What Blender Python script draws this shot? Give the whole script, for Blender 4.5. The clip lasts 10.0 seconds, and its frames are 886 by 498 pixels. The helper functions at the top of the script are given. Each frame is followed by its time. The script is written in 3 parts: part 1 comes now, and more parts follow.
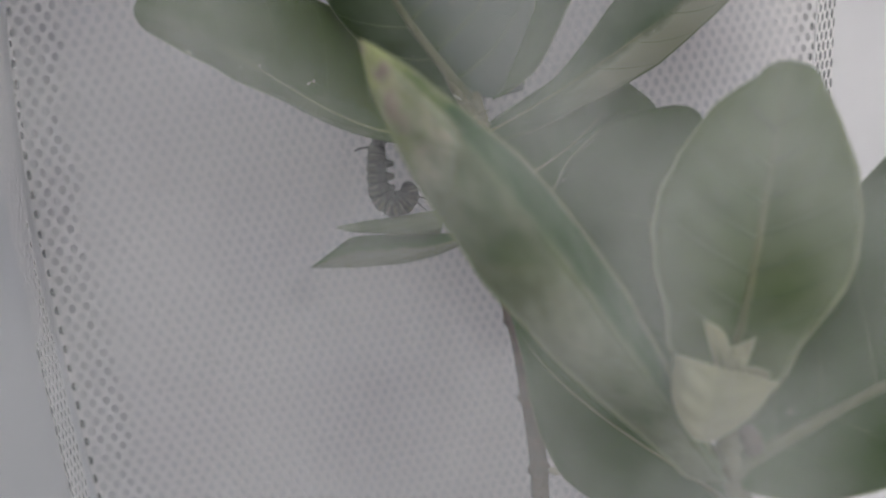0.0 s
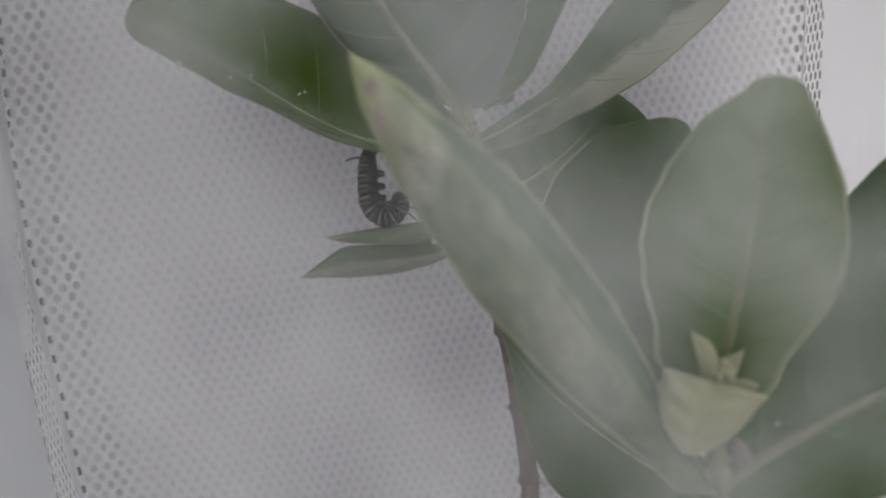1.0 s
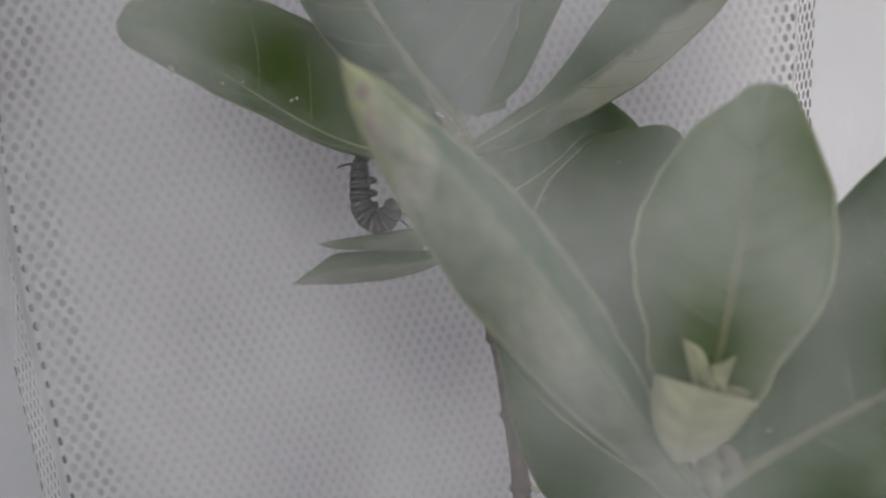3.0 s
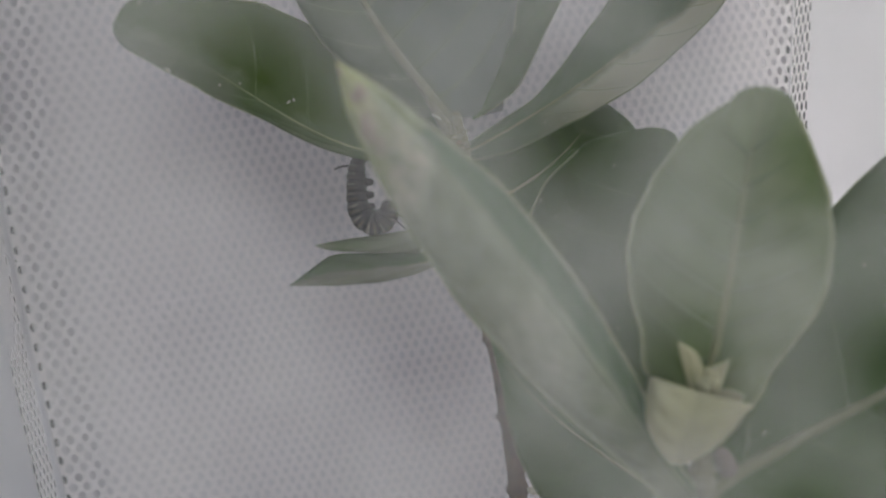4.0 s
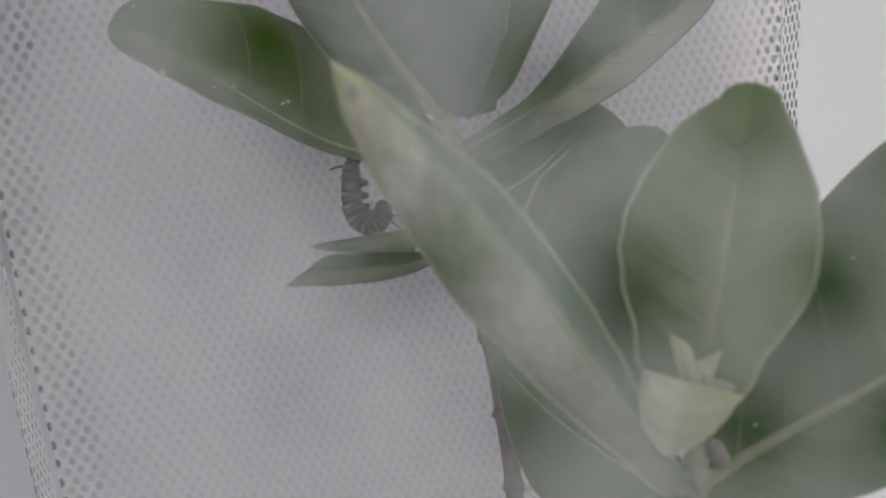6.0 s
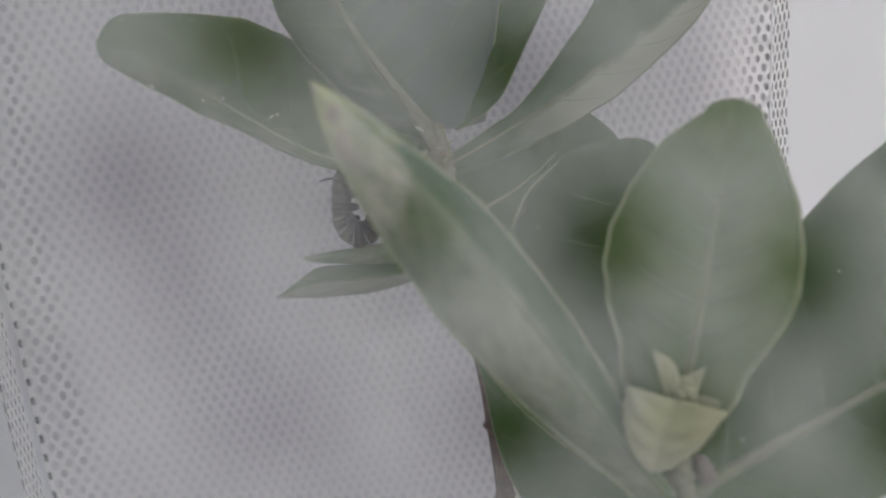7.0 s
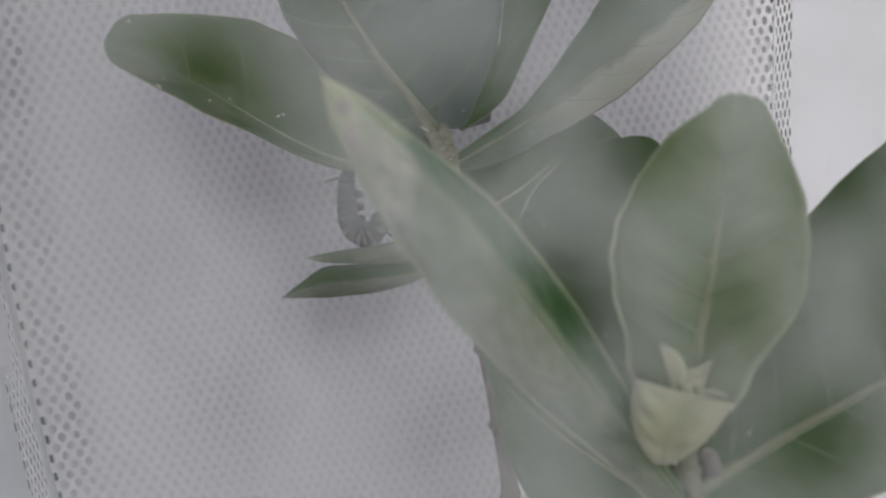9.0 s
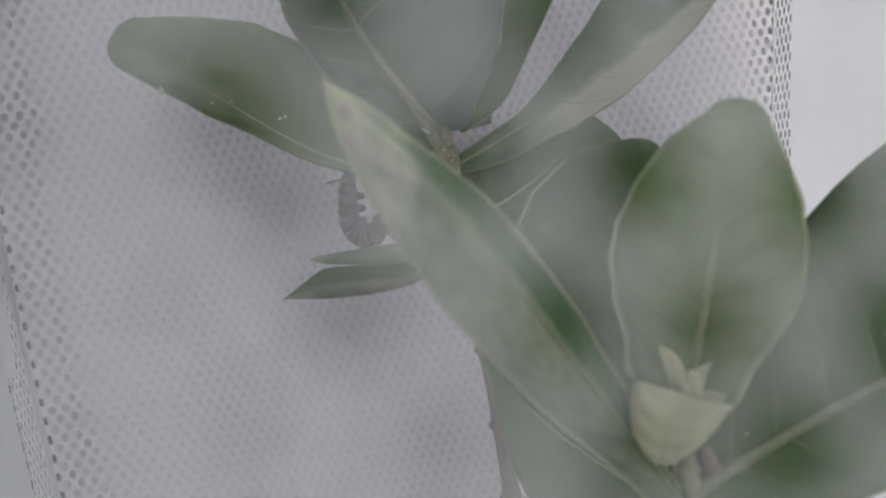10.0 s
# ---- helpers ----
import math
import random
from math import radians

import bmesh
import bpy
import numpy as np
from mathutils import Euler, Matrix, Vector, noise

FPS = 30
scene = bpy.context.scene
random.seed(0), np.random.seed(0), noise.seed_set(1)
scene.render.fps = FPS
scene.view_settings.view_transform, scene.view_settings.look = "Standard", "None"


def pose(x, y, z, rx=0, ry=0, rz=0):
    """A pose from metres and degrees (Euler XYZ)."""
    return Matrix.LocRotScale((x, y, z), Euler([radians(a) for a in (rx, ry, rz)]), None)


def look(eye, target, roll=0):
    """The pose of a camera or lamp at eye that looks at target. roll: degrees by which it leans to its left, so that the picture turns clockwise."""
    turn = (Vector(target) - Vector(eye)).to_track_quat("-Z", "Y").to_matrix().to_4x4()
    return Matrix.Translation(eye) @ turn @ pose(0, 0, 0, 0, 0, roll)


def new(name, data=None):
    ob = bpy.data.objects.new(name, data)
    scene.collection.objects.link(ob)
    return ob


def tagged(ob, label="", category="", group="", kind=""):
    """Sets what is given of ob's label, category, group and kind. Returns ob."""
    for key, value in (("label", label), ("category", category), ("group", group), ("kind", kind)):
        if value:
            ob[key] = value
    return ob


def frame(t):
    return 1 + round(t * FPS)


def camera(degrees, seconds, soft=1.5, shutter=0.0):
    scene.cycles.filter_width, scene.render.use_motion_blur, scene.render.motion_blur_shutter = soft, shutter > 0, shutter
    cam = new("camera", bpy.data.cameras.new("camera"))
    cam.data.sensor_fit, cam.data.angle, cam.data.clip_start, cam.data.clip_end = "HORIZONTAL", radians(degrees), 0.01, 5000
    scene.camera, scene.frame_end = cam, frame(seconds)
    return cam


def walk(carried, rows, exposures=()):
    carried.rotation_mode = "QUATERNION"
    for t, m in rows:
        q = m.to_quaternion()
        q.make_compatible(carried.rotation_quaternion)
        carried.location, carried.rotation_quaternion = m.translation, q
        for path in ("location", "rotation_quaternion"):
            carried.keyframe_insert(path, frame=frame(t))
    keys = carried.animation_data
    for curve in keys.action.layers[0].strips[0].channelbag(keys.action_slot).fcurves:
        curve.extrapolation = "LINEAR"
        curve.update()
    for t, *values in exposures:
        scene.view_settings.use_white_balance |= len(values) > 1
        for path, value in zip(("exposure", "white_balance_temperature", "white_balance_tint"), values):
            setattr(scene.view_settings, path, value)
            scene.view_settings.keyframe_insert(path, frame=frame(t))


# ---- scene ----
cam = camera(57, 10.0, soft=2.2)
cam.data.dof.use_dof = True
cam.data.dof.focus_distance = 0.315
cam.data.dof.aperture_fstop = 12.5

PATH = [
    (0, look((-0.00161, 0.00027, 0.39920), (0.00375, 0.29867, 0.36878), -9.41)),
    (0.5, look((-0.00089, 0.00050, 0.39987), (0.00614, 0.29897, 0.37043), -9.33)),
    (1, look((-0.00073, 0.00011, 0.40026), (0.00778, 0.29865, 0.37197), -9.26)),
    (1.5, look((-0.00176, -0.00089, 0.39950), (0.00763, 0.29769, 0.37191), -9.24)),
    (2, look((-0.00040, 0.00060, 0.39971), (0.01017, 0.29924, 0.37320), -9.16)),
    (2.5, look((-0.00064, 0.00055, 0.39978), (0.01057, 0.29920, 0.37363), -9.11)),
    (4, look((0.00003, 0.00003, 0.40028), (0.01240, 0.29866, 0.37442), -8.98)),
    (4.5, look((0.00001, 0.00000, 0.40001), (0.01292, 0.29860, 0.37413), -8.99)),
    (5, look((-0.00068, -0.00110, 0.39881), (0.01231, 0.29747, 0.37264), -9.06)),
    (6.5, look((0.00115, -0.00228, 0.39928), (0.01611, 0.29636, 0.37501), -9.64)),
    (7, look((0.00337, -0.00233, 0.40137), (0.01843, 0.29635, 0.37753), -9.74)),
    (7.5, look((0.00263, -0.00218, 0.39863), (0.01774, 0.29660, 0.37613), -9.80)),
    (8, look((0.00160, -0.00490, 0.40076), (0.01657, 0.29394, 0.37913), -9.79)),
    (8.5, look((0.00113, -0.00461, 0.40007), (0.01629, 0.29424, 0.37875), -9.76)),
    (9, look((0.00152, -0.00362, 0.39910), (0.01650, 0.29524, 0.37775), -9.82)),
    (9.5, look((0.00248, -0.00448, 0.40100), (0.01713, 0.29438, 0.37936), -9.89)),
    (10, look((0.00155, -0.00518, 0.39986), (0.01620, 0.29369, 0.37840), -9.85)),
]
walk(cam, PATH, [(0, -0.22, 6440, 6), (5.2, -0.21, 6440, 6), (7, -0.14, 6380, 6), (10, -0.13, 6290, 6)])

# ---- light: bright overcast daylight, stronger from the right ----
world = bpy.data.worlds.new("overcast_sky")
scene.world = world
world.use_nodes = True
sky = world.node_tree.nodes.new("ShaderNodeTexSky")
sky.sky_type, sky.sun_disc = "NISHITA", False
sky.sun_elevation, sky.sun_rotation = radians(31.6), radians(112.9)
sky.air_density, sky.dust_density, sky.ozone_density = 1.0, 4.0, 1.0
pale = world.node_tree.nodes.new("ShaderNodeHueSaturation")
pale.inputs["Saturation"].default_value = 0.45
world.node_tree.links.new(sky.outputs[0], pale.inputs["Color"])
world.node_tree.links.new(pale.outputs[0], world.node_tree.nodes["Background"].inputs[0])
world.node_tree.nodes["Background"].inputs[1].default_value = 0.325
sun = new("sun", bpy.data.lights.new("sun", "SUN"))
sun.data.energy, sun.data.angle, sun.data.color = 1.12, radians(12), (0.91, 0.95, 1.0)
sun.matrix_world = look((2.25, -0.95, 1.5), (0, 0, 0))


# ---- materials ----
def nodes_of(name):
    m = bpy.data.materials.new(name)
    m.use_nodes = True
    nt = m.node_tree
    return m, nt, nt.nodes["Principled BSDF"], nt.nodes["Material Output"]


def add(nt, kind, **inputs):
    n = nt.nodes.new(kind)
    for key, value in inputs.items():
        n.inputs[key.replace("_", " ")].default_value = value
    return n


def mix_colour(nt, fac, a, b):
    n = nt.nodes.new("ShaderNodeMix")
    n.data_type = "RGBA"
    for socket, value in ((0, fac), (6, a), (7, b)):
        if isinstance(value, bpy.types.NodeSocket):
            nt.links.new(value, n.inputs[socket])
        else:
            n.inputs[socket].default_value = (*value, 1) if isinstance(value, tuple) else value
    return n.outputs[2]


def noise_of(nt, scale, detail=4, low=0.35, high=0.65, stretch=None):
    co = nt.nodes.new("ShaderNodeTexCoord")
    tex = add(nt, "ShaderNodeTexNoise", Scale=scale, Detail=detail)
    if stretch:
        mp = nt.nodes.new("ShaderNodeMapping")
        mp.inputs["Scale"].default_value = stretch
        nt.links.new(co.outputs["Object"], mp.inputs[0])
        nt.links.new(mp.outputs[0], tex.inputs[0])
    else:
        nt.links.new(co.outputs["Object"], tex.inputs[0])
    ramp = nt.nodes.new("ShaderNodeMapRange")
    ramp.inputs[1].default_value, ramp.inputs[2].default_value = low, high
    nt.links.new(tex.outputs[0], ramp.inputs[0])
    return ramp.outputs[0]


def relief(nt, bsdf, height, strength, distance):
    b = add(nt, "ShaderNodeBump", Strength=strength, Distance=distance)
    nt.links.new(height, b.inputs["Height"])
    nt.links.new(b.outputs[0], bsdf.inputs["Normal"])


def see_through(nt, bsdf, out, colour, amount):
    """Thin stuff that lets part of the light through."""
    tr = nt.nodes.new("ShaderNodeBsdfTranslucent")
    if isinstance(colour, bpy.types.NodeSocket):
        nt.links.new(colour, tr.inputs[0])
    else:
        tr.inputs[0].default_value = (*colour, 1)
    mx = nt.nodes.new("ShaderNodeMixShader")
    mx.inputs[0].default_value = amount
    nt.links.new(bsdf.outputs[0], mx.inputs[1])
    nt.links.new(tr.outputs[0], mx.inputs[2])
    nt.links.new(mx.outputs[0], out.inputs[0])


def plain(name, a, b, scale, rough=0.6, bump=0.2, distance=0.0004, through_part=0.0, fine=None, stretch=None):
    m, nt, bsdf, out = nodes_of(name)
    n = noise_of(nt, scale, stretch=stretch)
    colour = mix_colour(nt, n, a, b)
    nt.links.new(colour, bsdf.inputs["Base Color"])
    bsdf.inputs["Roughness"].default_value = rough
    relief(nt, bsdf, noise_of(nt, fine or scale * 8, 6, 0.2, 0.8), bump, distance)
    if through_part:
        see_through(nt, bsdf, out, colour, through_part)
    return m


def leaf_material(name, deep, bloom, amount, rough=0.48, tip=None, half_green=None, half_from=None):
    """Milkweed leaf: deep green under a patchy waxy bloom, light freckles, quilted relief."""
    m, nt, bsdf, out = nodes_of(name)
    wide = noise_of(nt, 48, 4, 0.32, 0.68)
    fine = noise_of(nt, 420, 5, 0.3, 0.8)
    scale = nt.nodes.new("ShaderNodeMath")
    scale.operation = "MULTIPLY"
    scale.inputs[1].default_value = amount
    nt.links.new(wide, scale.inputs[0])
    base = mix_colour(nt, scale.outputs[0], deep, bloom)
    half = nt.nodes.new("ShaderNodeMath")
    half.operation = "MULTIPLY"
    half.inputs[1].default_value = 0.10
    nt.links.new(fine, half.inputs[0])
    colour = mix_colour(nt, half.outputs[0], base, bloom)
    if tip or half_green:
        uv = nt.nodes.new("ShaderNodeUVMap")
        sep = nt.nodes.new("ShaderNodeSeparateXYZ")
        nt.links.new(uv.outputs[0], sep.inputs[0])
        blot = nt.nodes.new("ShaderNodeMath")
        blot.operation = "MULTIPLY_ADD"
        blot.inputs[1].default_value = 0.16
        nt.links.new(noise_of(nt, 160, 4, 0.2, 0.8), blot.inputs[0])
        nt.links.new(sep.outputs[0], blot.inputs[2])
        dry = nt.nodes.new("ShaderNodeMapRange")
        dry.inputs[1].default_value, dry.inputs[2].default_value = 0.90, 1.06
        nt.links.new(blot.outputs[0], dry.inputs[0])
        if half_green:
            half_border = nt.nodes.new("ShaderNodeMath")
            half_border.operation = "MULTIPLY_ADD"
            half_border.inputs[1].default_value = 0.12
            nt.links.new(noise_of(nt, 120, 4, 0.2, 0.8), half_border.inputs[0])
            nt.links.new(sep.outputs[1], half_border.inputs[2])
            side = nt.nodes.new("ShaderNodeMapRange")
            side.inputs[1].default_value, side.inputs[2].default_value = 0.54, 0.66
            nt.links.new(half_border.outputs[0], side.inputs[0])
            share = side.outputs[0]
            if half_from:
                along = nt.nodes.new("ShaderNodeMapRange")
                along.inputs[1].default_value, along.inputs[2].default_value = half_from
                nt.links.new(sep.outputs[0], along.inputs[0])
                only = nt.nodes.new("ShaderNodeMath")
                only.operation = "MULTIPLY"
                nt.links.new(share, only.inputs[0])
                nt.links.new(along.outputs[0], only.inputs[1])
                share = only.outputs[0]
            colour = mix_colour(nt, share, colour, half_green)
        if tip:
            scuff = noise_of(nt, 130, 4, 0.36, 0.60)
            zone = nt.nodes.new("ShaderNodeMapRange")
            zone.inputs[1].default_value, zone.inputs[2].default_value = 0.70, 0.84
            nt.links.new(sep.outputs[0], zone.inputs[0])
            inner = nt.nodes.new("ShaderNodeMapRange")
            inner.inputs[1].default_value, inner.inputs[2].default_value = 0.66, 0.50
            nt.links.new(sep.outputs[1], inner.inputs[0])
            for other in (zone.outputs[0], inner.outputs[0]):
                both = nt.nodes.new("ShaderNodeMath")
                both.operation = "MULTIPLY"
                nt.links.new(scuff, both.inputs[0])
                nt.links.new(other, both.inputs[1])
                scuff = both.outputs[0]
            colour = mix_colour(nt, scuff, colour, (0.64, 0.60, 0.50))
            colour = mix_colour(nt, dry.outputs[0], colour, tip)
            old = nt.nodes.new("ShaderNodeMapRange")
            old.inputs[1].default_value, old.inputs[2].default_value = 0.80, 0.92
            nt.links.new(sep.outputs[0], old.inputs[0])
            near_edge = nt.nodes.new("ShaderNodeMapRange")
            near_edge.inputs[1].default_value, near_edge.inputs[2].default_value = 0.62, 0.45
            nt.links.new(sep.outputs[1], near_edge.inputs[0])
            stain = noise_of(nt, 260, 3, 0.48, 0.62)
            for other in (old.outputs[0], near_edge.outputs[0]):
                both = nt.nodes.new("ShaderNodeMath")
                both.operation = "MULTIPLY"
                nt.links.new(stain, both.inputs[0])
                nt.links.new(other, both.inputs[1])
                stain = both.outputs[0]
            colour = mix_colour(nt, stain, colour, (0.42, 0.33, 0.28))
            streak = noise_of(nt, 1, 4, 0.42, 0.66, (380, 380, 70))
            dim = nt.nodes.new("ShaderNodeMath")
            dim.operation = "MULTIPLY"
            dim.inputs[1].default_value = 0.22
            nt.links.new(streak, dim.inputs[0])
            colour = mix_colour(nt, dim.outputs[0], colour, half_green)
    nt.links.new(colour, bsdf.inputs["Base Color"])
    bsdf.inputs["Roughness"].default_value = rough
    bsdf.inputs["Specular IOR Level"].default_value = 0.28
    relief(nt, bsdf, noise_of(nt, 140, 3, 0.2, 0.8), 0.12, 0.0005)
    see_through(nt, bsdf, out, colour, 0.22)
    return m


LEAF = leaf_material("waxy_leaf", (0.038, 0.086, 0.004), (0.122, 0.188, 0.08), 0.65)
PALE = leaf_material("pale_leaf", (0.08, 0.13, 0.045), (0.30, 0.32, 0.22), 0.9)
# tipped leaf: shade on the half turned from the light is painted dark green
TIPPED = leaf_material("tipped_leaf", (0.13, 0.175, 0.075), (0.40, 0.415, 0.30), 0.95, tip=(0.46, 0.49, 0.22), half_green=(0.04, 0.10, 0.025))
TWO_TONE = leaf_material("two_tone_leaf", (0.09, 0.14, 0.05), (0.22, 0.25, 0.16), 0.8, half_green=(0.052, 0.100, 0.002))
FOLDED = leaf_material("folded_leaf", (0.06, 0.11, 0.035), (0.19, 0.24, 0.15), 0.85, half_green=(0.42, 0.43, 0.32), half_from=(0.22, 0.40))
SMALL = leaf_material("small_leaf", (0.15, 0.17, 0.10), (0.32, 0.32, 0.25), 0.8, half_green=(0.065, 0.12, 0.025))
BLOOMED = leaf_material("bloomed_leaf", (0.045, 0.092, 0.016), (0.17, 0.215, 0.135), 0.75, half_green=(0.135, 0.175, 0.145))
GREYED = leaf_material("greyed_leaf", (0.045, 0.088, 0.010), (0.11, 0.16, 0.07), 0.7)
YOUNG = leaf_material("young_leaf", (0.130, 0.195, 0.055), (0.315, 0.352, 0.21), 0.75)
BUD = leaf_material("downy_bud", (0.45, 0.44, 0.26), (0.63, 0.62, 0.46), 0.7, 0.7)
VEIN = plain("pale_vein", (0.19, 0.21, 0.085), (0.29, 0.29, 0.155), 90, 0.5)
SIDE_VEIN = plain("side_vein", (0.11, 0.16, 0.06), (0.18, 0.23, 0.11), 90, 0.5)
TAN_RIB = plain("tan_midrib", (0.145, 0.165, 0.075), (0.215, 0.225, 0.13), 150, 0.6, 0.3)
RIM = plain("pale_rim", (0.24, 0.28, 0.13), (0.34, 0.37, 0.21), 120, 0.6)
BROWN = plain("browned_leaf", (0.42, 0.36, 0.26), (0.30, 0.20, 0.13), 300, 0.8)
BARK = plain("stem_bark", (0.085, 0.055, 0.043), (0.17, 0.115, 0.088), 260, 0.75, 0.5)
GREEN_STEM = plain("green_stem", (0.17, 0.17, 0.095), (0.27, 0.26, 0.17), 260, 0.6, 0.4)
PINK = plain("pinkish_stalk", (0.19, 0.16, 0.135), (0.25, 0.21, 0.175), 260, 0.7, 0.4)
SPECK = plain("dried_latex", (0.60, 0.58, 0.48), (0.48, 0.45, 0.36), 900, 0.7)
BACK_NET = plain("white_back_net", (0.845, 0.81, 0.83), (0.875, 0.84, 0.86), 60, 0.75, 0.3, 0.0002, 0.22, 2500)
NET = plain("white_net", (0.83, 0.80, 0.82), (0.87, 0.845, 0.86), 60, 0.75, 0.3, 0.0002, 0.22, 2500)
# same white net; the shade on it near the lens is put into its grey
SHADED_NET = plain("shaded_front_net", (0.42, 0.415, 0.42), (0.47, 0.465, 0.47), 60, 0.75, 0.3, 0.0002, 0.22, 2500)
CLOTH = plain("white_cloth", (0.765, 0.758, 0.783), (0.80, 0.793, 0.818), 1, 0.8, 0.25, 0.0002, 0.60, 1800, (700, 700, 90))
BOARD = plain("backing_board", (0.675, 0.66, 0.69), (0.715, 0.695, 0.725), 20, 0.8, 0.1, 0.0004)
MAT = plain("grey_floor_cloth", (0.09, 0.09, 0.095), (0.13, 0.13, 0.135), 30, 0.85, 0.3)
PAVING = plain("paving", (0.17, 0.165, 0.16), (0.24, 0.235, 0.225), 6, 0.85, 0.4, 0.002)
DARK_BACKDROP = plain("dark_backdrop", (0.05, 0.05, 0.055), (0.085, 0.085, 0.09), 5, 0.9, 0.4, 0.003)
BLACK = plain("black_skin", (0.018, 0.016, 0.018), (0.035, 0.03, 0.03), 900, 0.5, 0.3, 0.0001)


def banded():
    """Caterpillar skin: black, white and yellow rings along the body, black belly."""
    m, nt, bsdf, out = nodes_of("banded_skin")
    uv = nt.nodes.new("ShaderNodeUVMap")
    sep = nt.nodes.new("ShaderNodeSeparateXYZ")
    nt.links.new(uv.outputs[0], sep.inputs[0])
    wob = noise_of(nt, 700, 3, 0.2, 0.8)
    w = add(nt, "ShaderNodeMath")
    w.operation = "MULTIPLY_ADD"
    nt.links.new(wob, w.inputs[0])
    w.inputs[1].default_value = 0.14
    nt.links.new(sep.outputs[0], w.inputs[2])
    ramp = nt.nodes.new("ShaderNodeValToRGB")
    ramp.color_ramp.interpolation = "CONSTANT"
    e = ramp.color_ramp.elements
    k, wh, ye = (0.012, 0.011, 0.012, 1), (0.19, 0.165, 0.148, 1), (0.13, 0.105, 0.07, 1)
    e[0].position, e[0].color = 0.0, k
    e[1].position, e[1].color = 0.28, wh
    for p, c in ((0.46, k), (0.74, ye), (0.86, k)):
        e.new(p).color = c
    nt.links.new(w.outputs[0], ramp.inputs[0])
    belly = nt.nodes.new("ShaderNodeMapRange")
    belly.inputs[1].default_value, belly.inputs[2].default_value = 0.44, 0.60
    nt.links.new(sep.outputs[1], belly.inputs[0])
    colour = mix_colour(nt, belly.outputs[0], ramp.outputs[0], (0.022, 0.02, 0.022))
    nt.links.new(colour, bsdf.inputs["Base Color"])
    bsdf.inputs["Roughness"].default_value = 0.45
    return m


SKIN = banded()


# ---- mesh helpers ----
def part(name, data, material, parent=None, label=""):
    """Links a mesh (or bmesh) as one object under a thing or a part."""
    if isinstance(data, bmesh.types.BMesh):
        me = bpy.data.meshes.new(name)
        data.to_mesh(me)
        data.free()
    else:
        me = data
    if not me.materials:
        me.materials.append(material)
    ob = new(name, me)
    ob.parent = parent
    if label:
        ob["label"] = label
    return ob


def mesh_of(name, verts, faces, smooth=True):
    me = bpy.data.meshes.new(name)
    me.from_pydata([tuple(v) for v in verts], [], [tuple(f) for f in faces])
    me.polygons.foreach_set("use_smooth", [smooth] * len(me.polygons))
    me.update()
    return me


def bezier(b, t):
    return b[0] * (1 - t) ** 3 + b[1] * (3 * (1 - t) ** 2 * t) + b[2] * (3 * (1 - t) * t * t) + b[3] * t ** 3


def slope(b, t):
    return (b[1] - b[0]) * (3 * (1 - t) ** 2) + (b[2] - b[1]) * (6 * (1 - t) * t) + (b[3] - b[2]) * (3 * t * t)


def smooth_line(points, n):
    """A smooth line of n + 1 points through the given ones."""
    p = [Vector(q) for q in points]
    p = [p[0] * 2 - p[1], *p, p[-1] * 2 - p[-2]]
    out = []
    for i in range(n + 1):
        s = min(i / n * (len(p) - 3), len(p) - 3 - 1e-9)
        k, u = int(s), s - int(s)
        a, b, c, d = p[k:k + 4]
        out.append(0.5 * (2 * b + (c - a) * u + (2 * a - 5 * b + 4 * c - d) * u * u + (3 * b - a - 3 * c + d) * u ** 3))
    return out


def tube(name, line, radii, sides=8, flat=1.0, axis=None):
    """A round or flattened tube along a line, closed at both ends."""
    verts, faces = [], []
    n = len(line)
    side = None
    for i, p in enumerate(line):
        t = (line[min(i + 1, n - 1)] - line[max(i - 1, 0)]).normalized()
        if side is None:
            side = t.cross(Vector(axis) if axis else Vector((0.13, 1, 0.21))).normalized()
        side = (side - t * side.dot(t)).normalized()
        up = t.cross(side)
        r = radii(i / (n - 1)) if callable(radii) else radii
        for k in range(sides):
            a = 2 * math.pi * k / sides
            verts.append(p + side * (r * math.cos(a)) + up * (r * flat * math.sin(a)))
    for i in range(n - 1):
        for k in range(sides):
            a, b = i * sides + k, i * sides + (k + 1) % sides
            faces.append((a, b, b + sides, a + sides))
    faces.append(tuple(range(sides - 1, -1, -1)))
    faces.append(tuple(range((n - 1) * sides, n * sides)))
    return mesh_of(name, verts, faces)


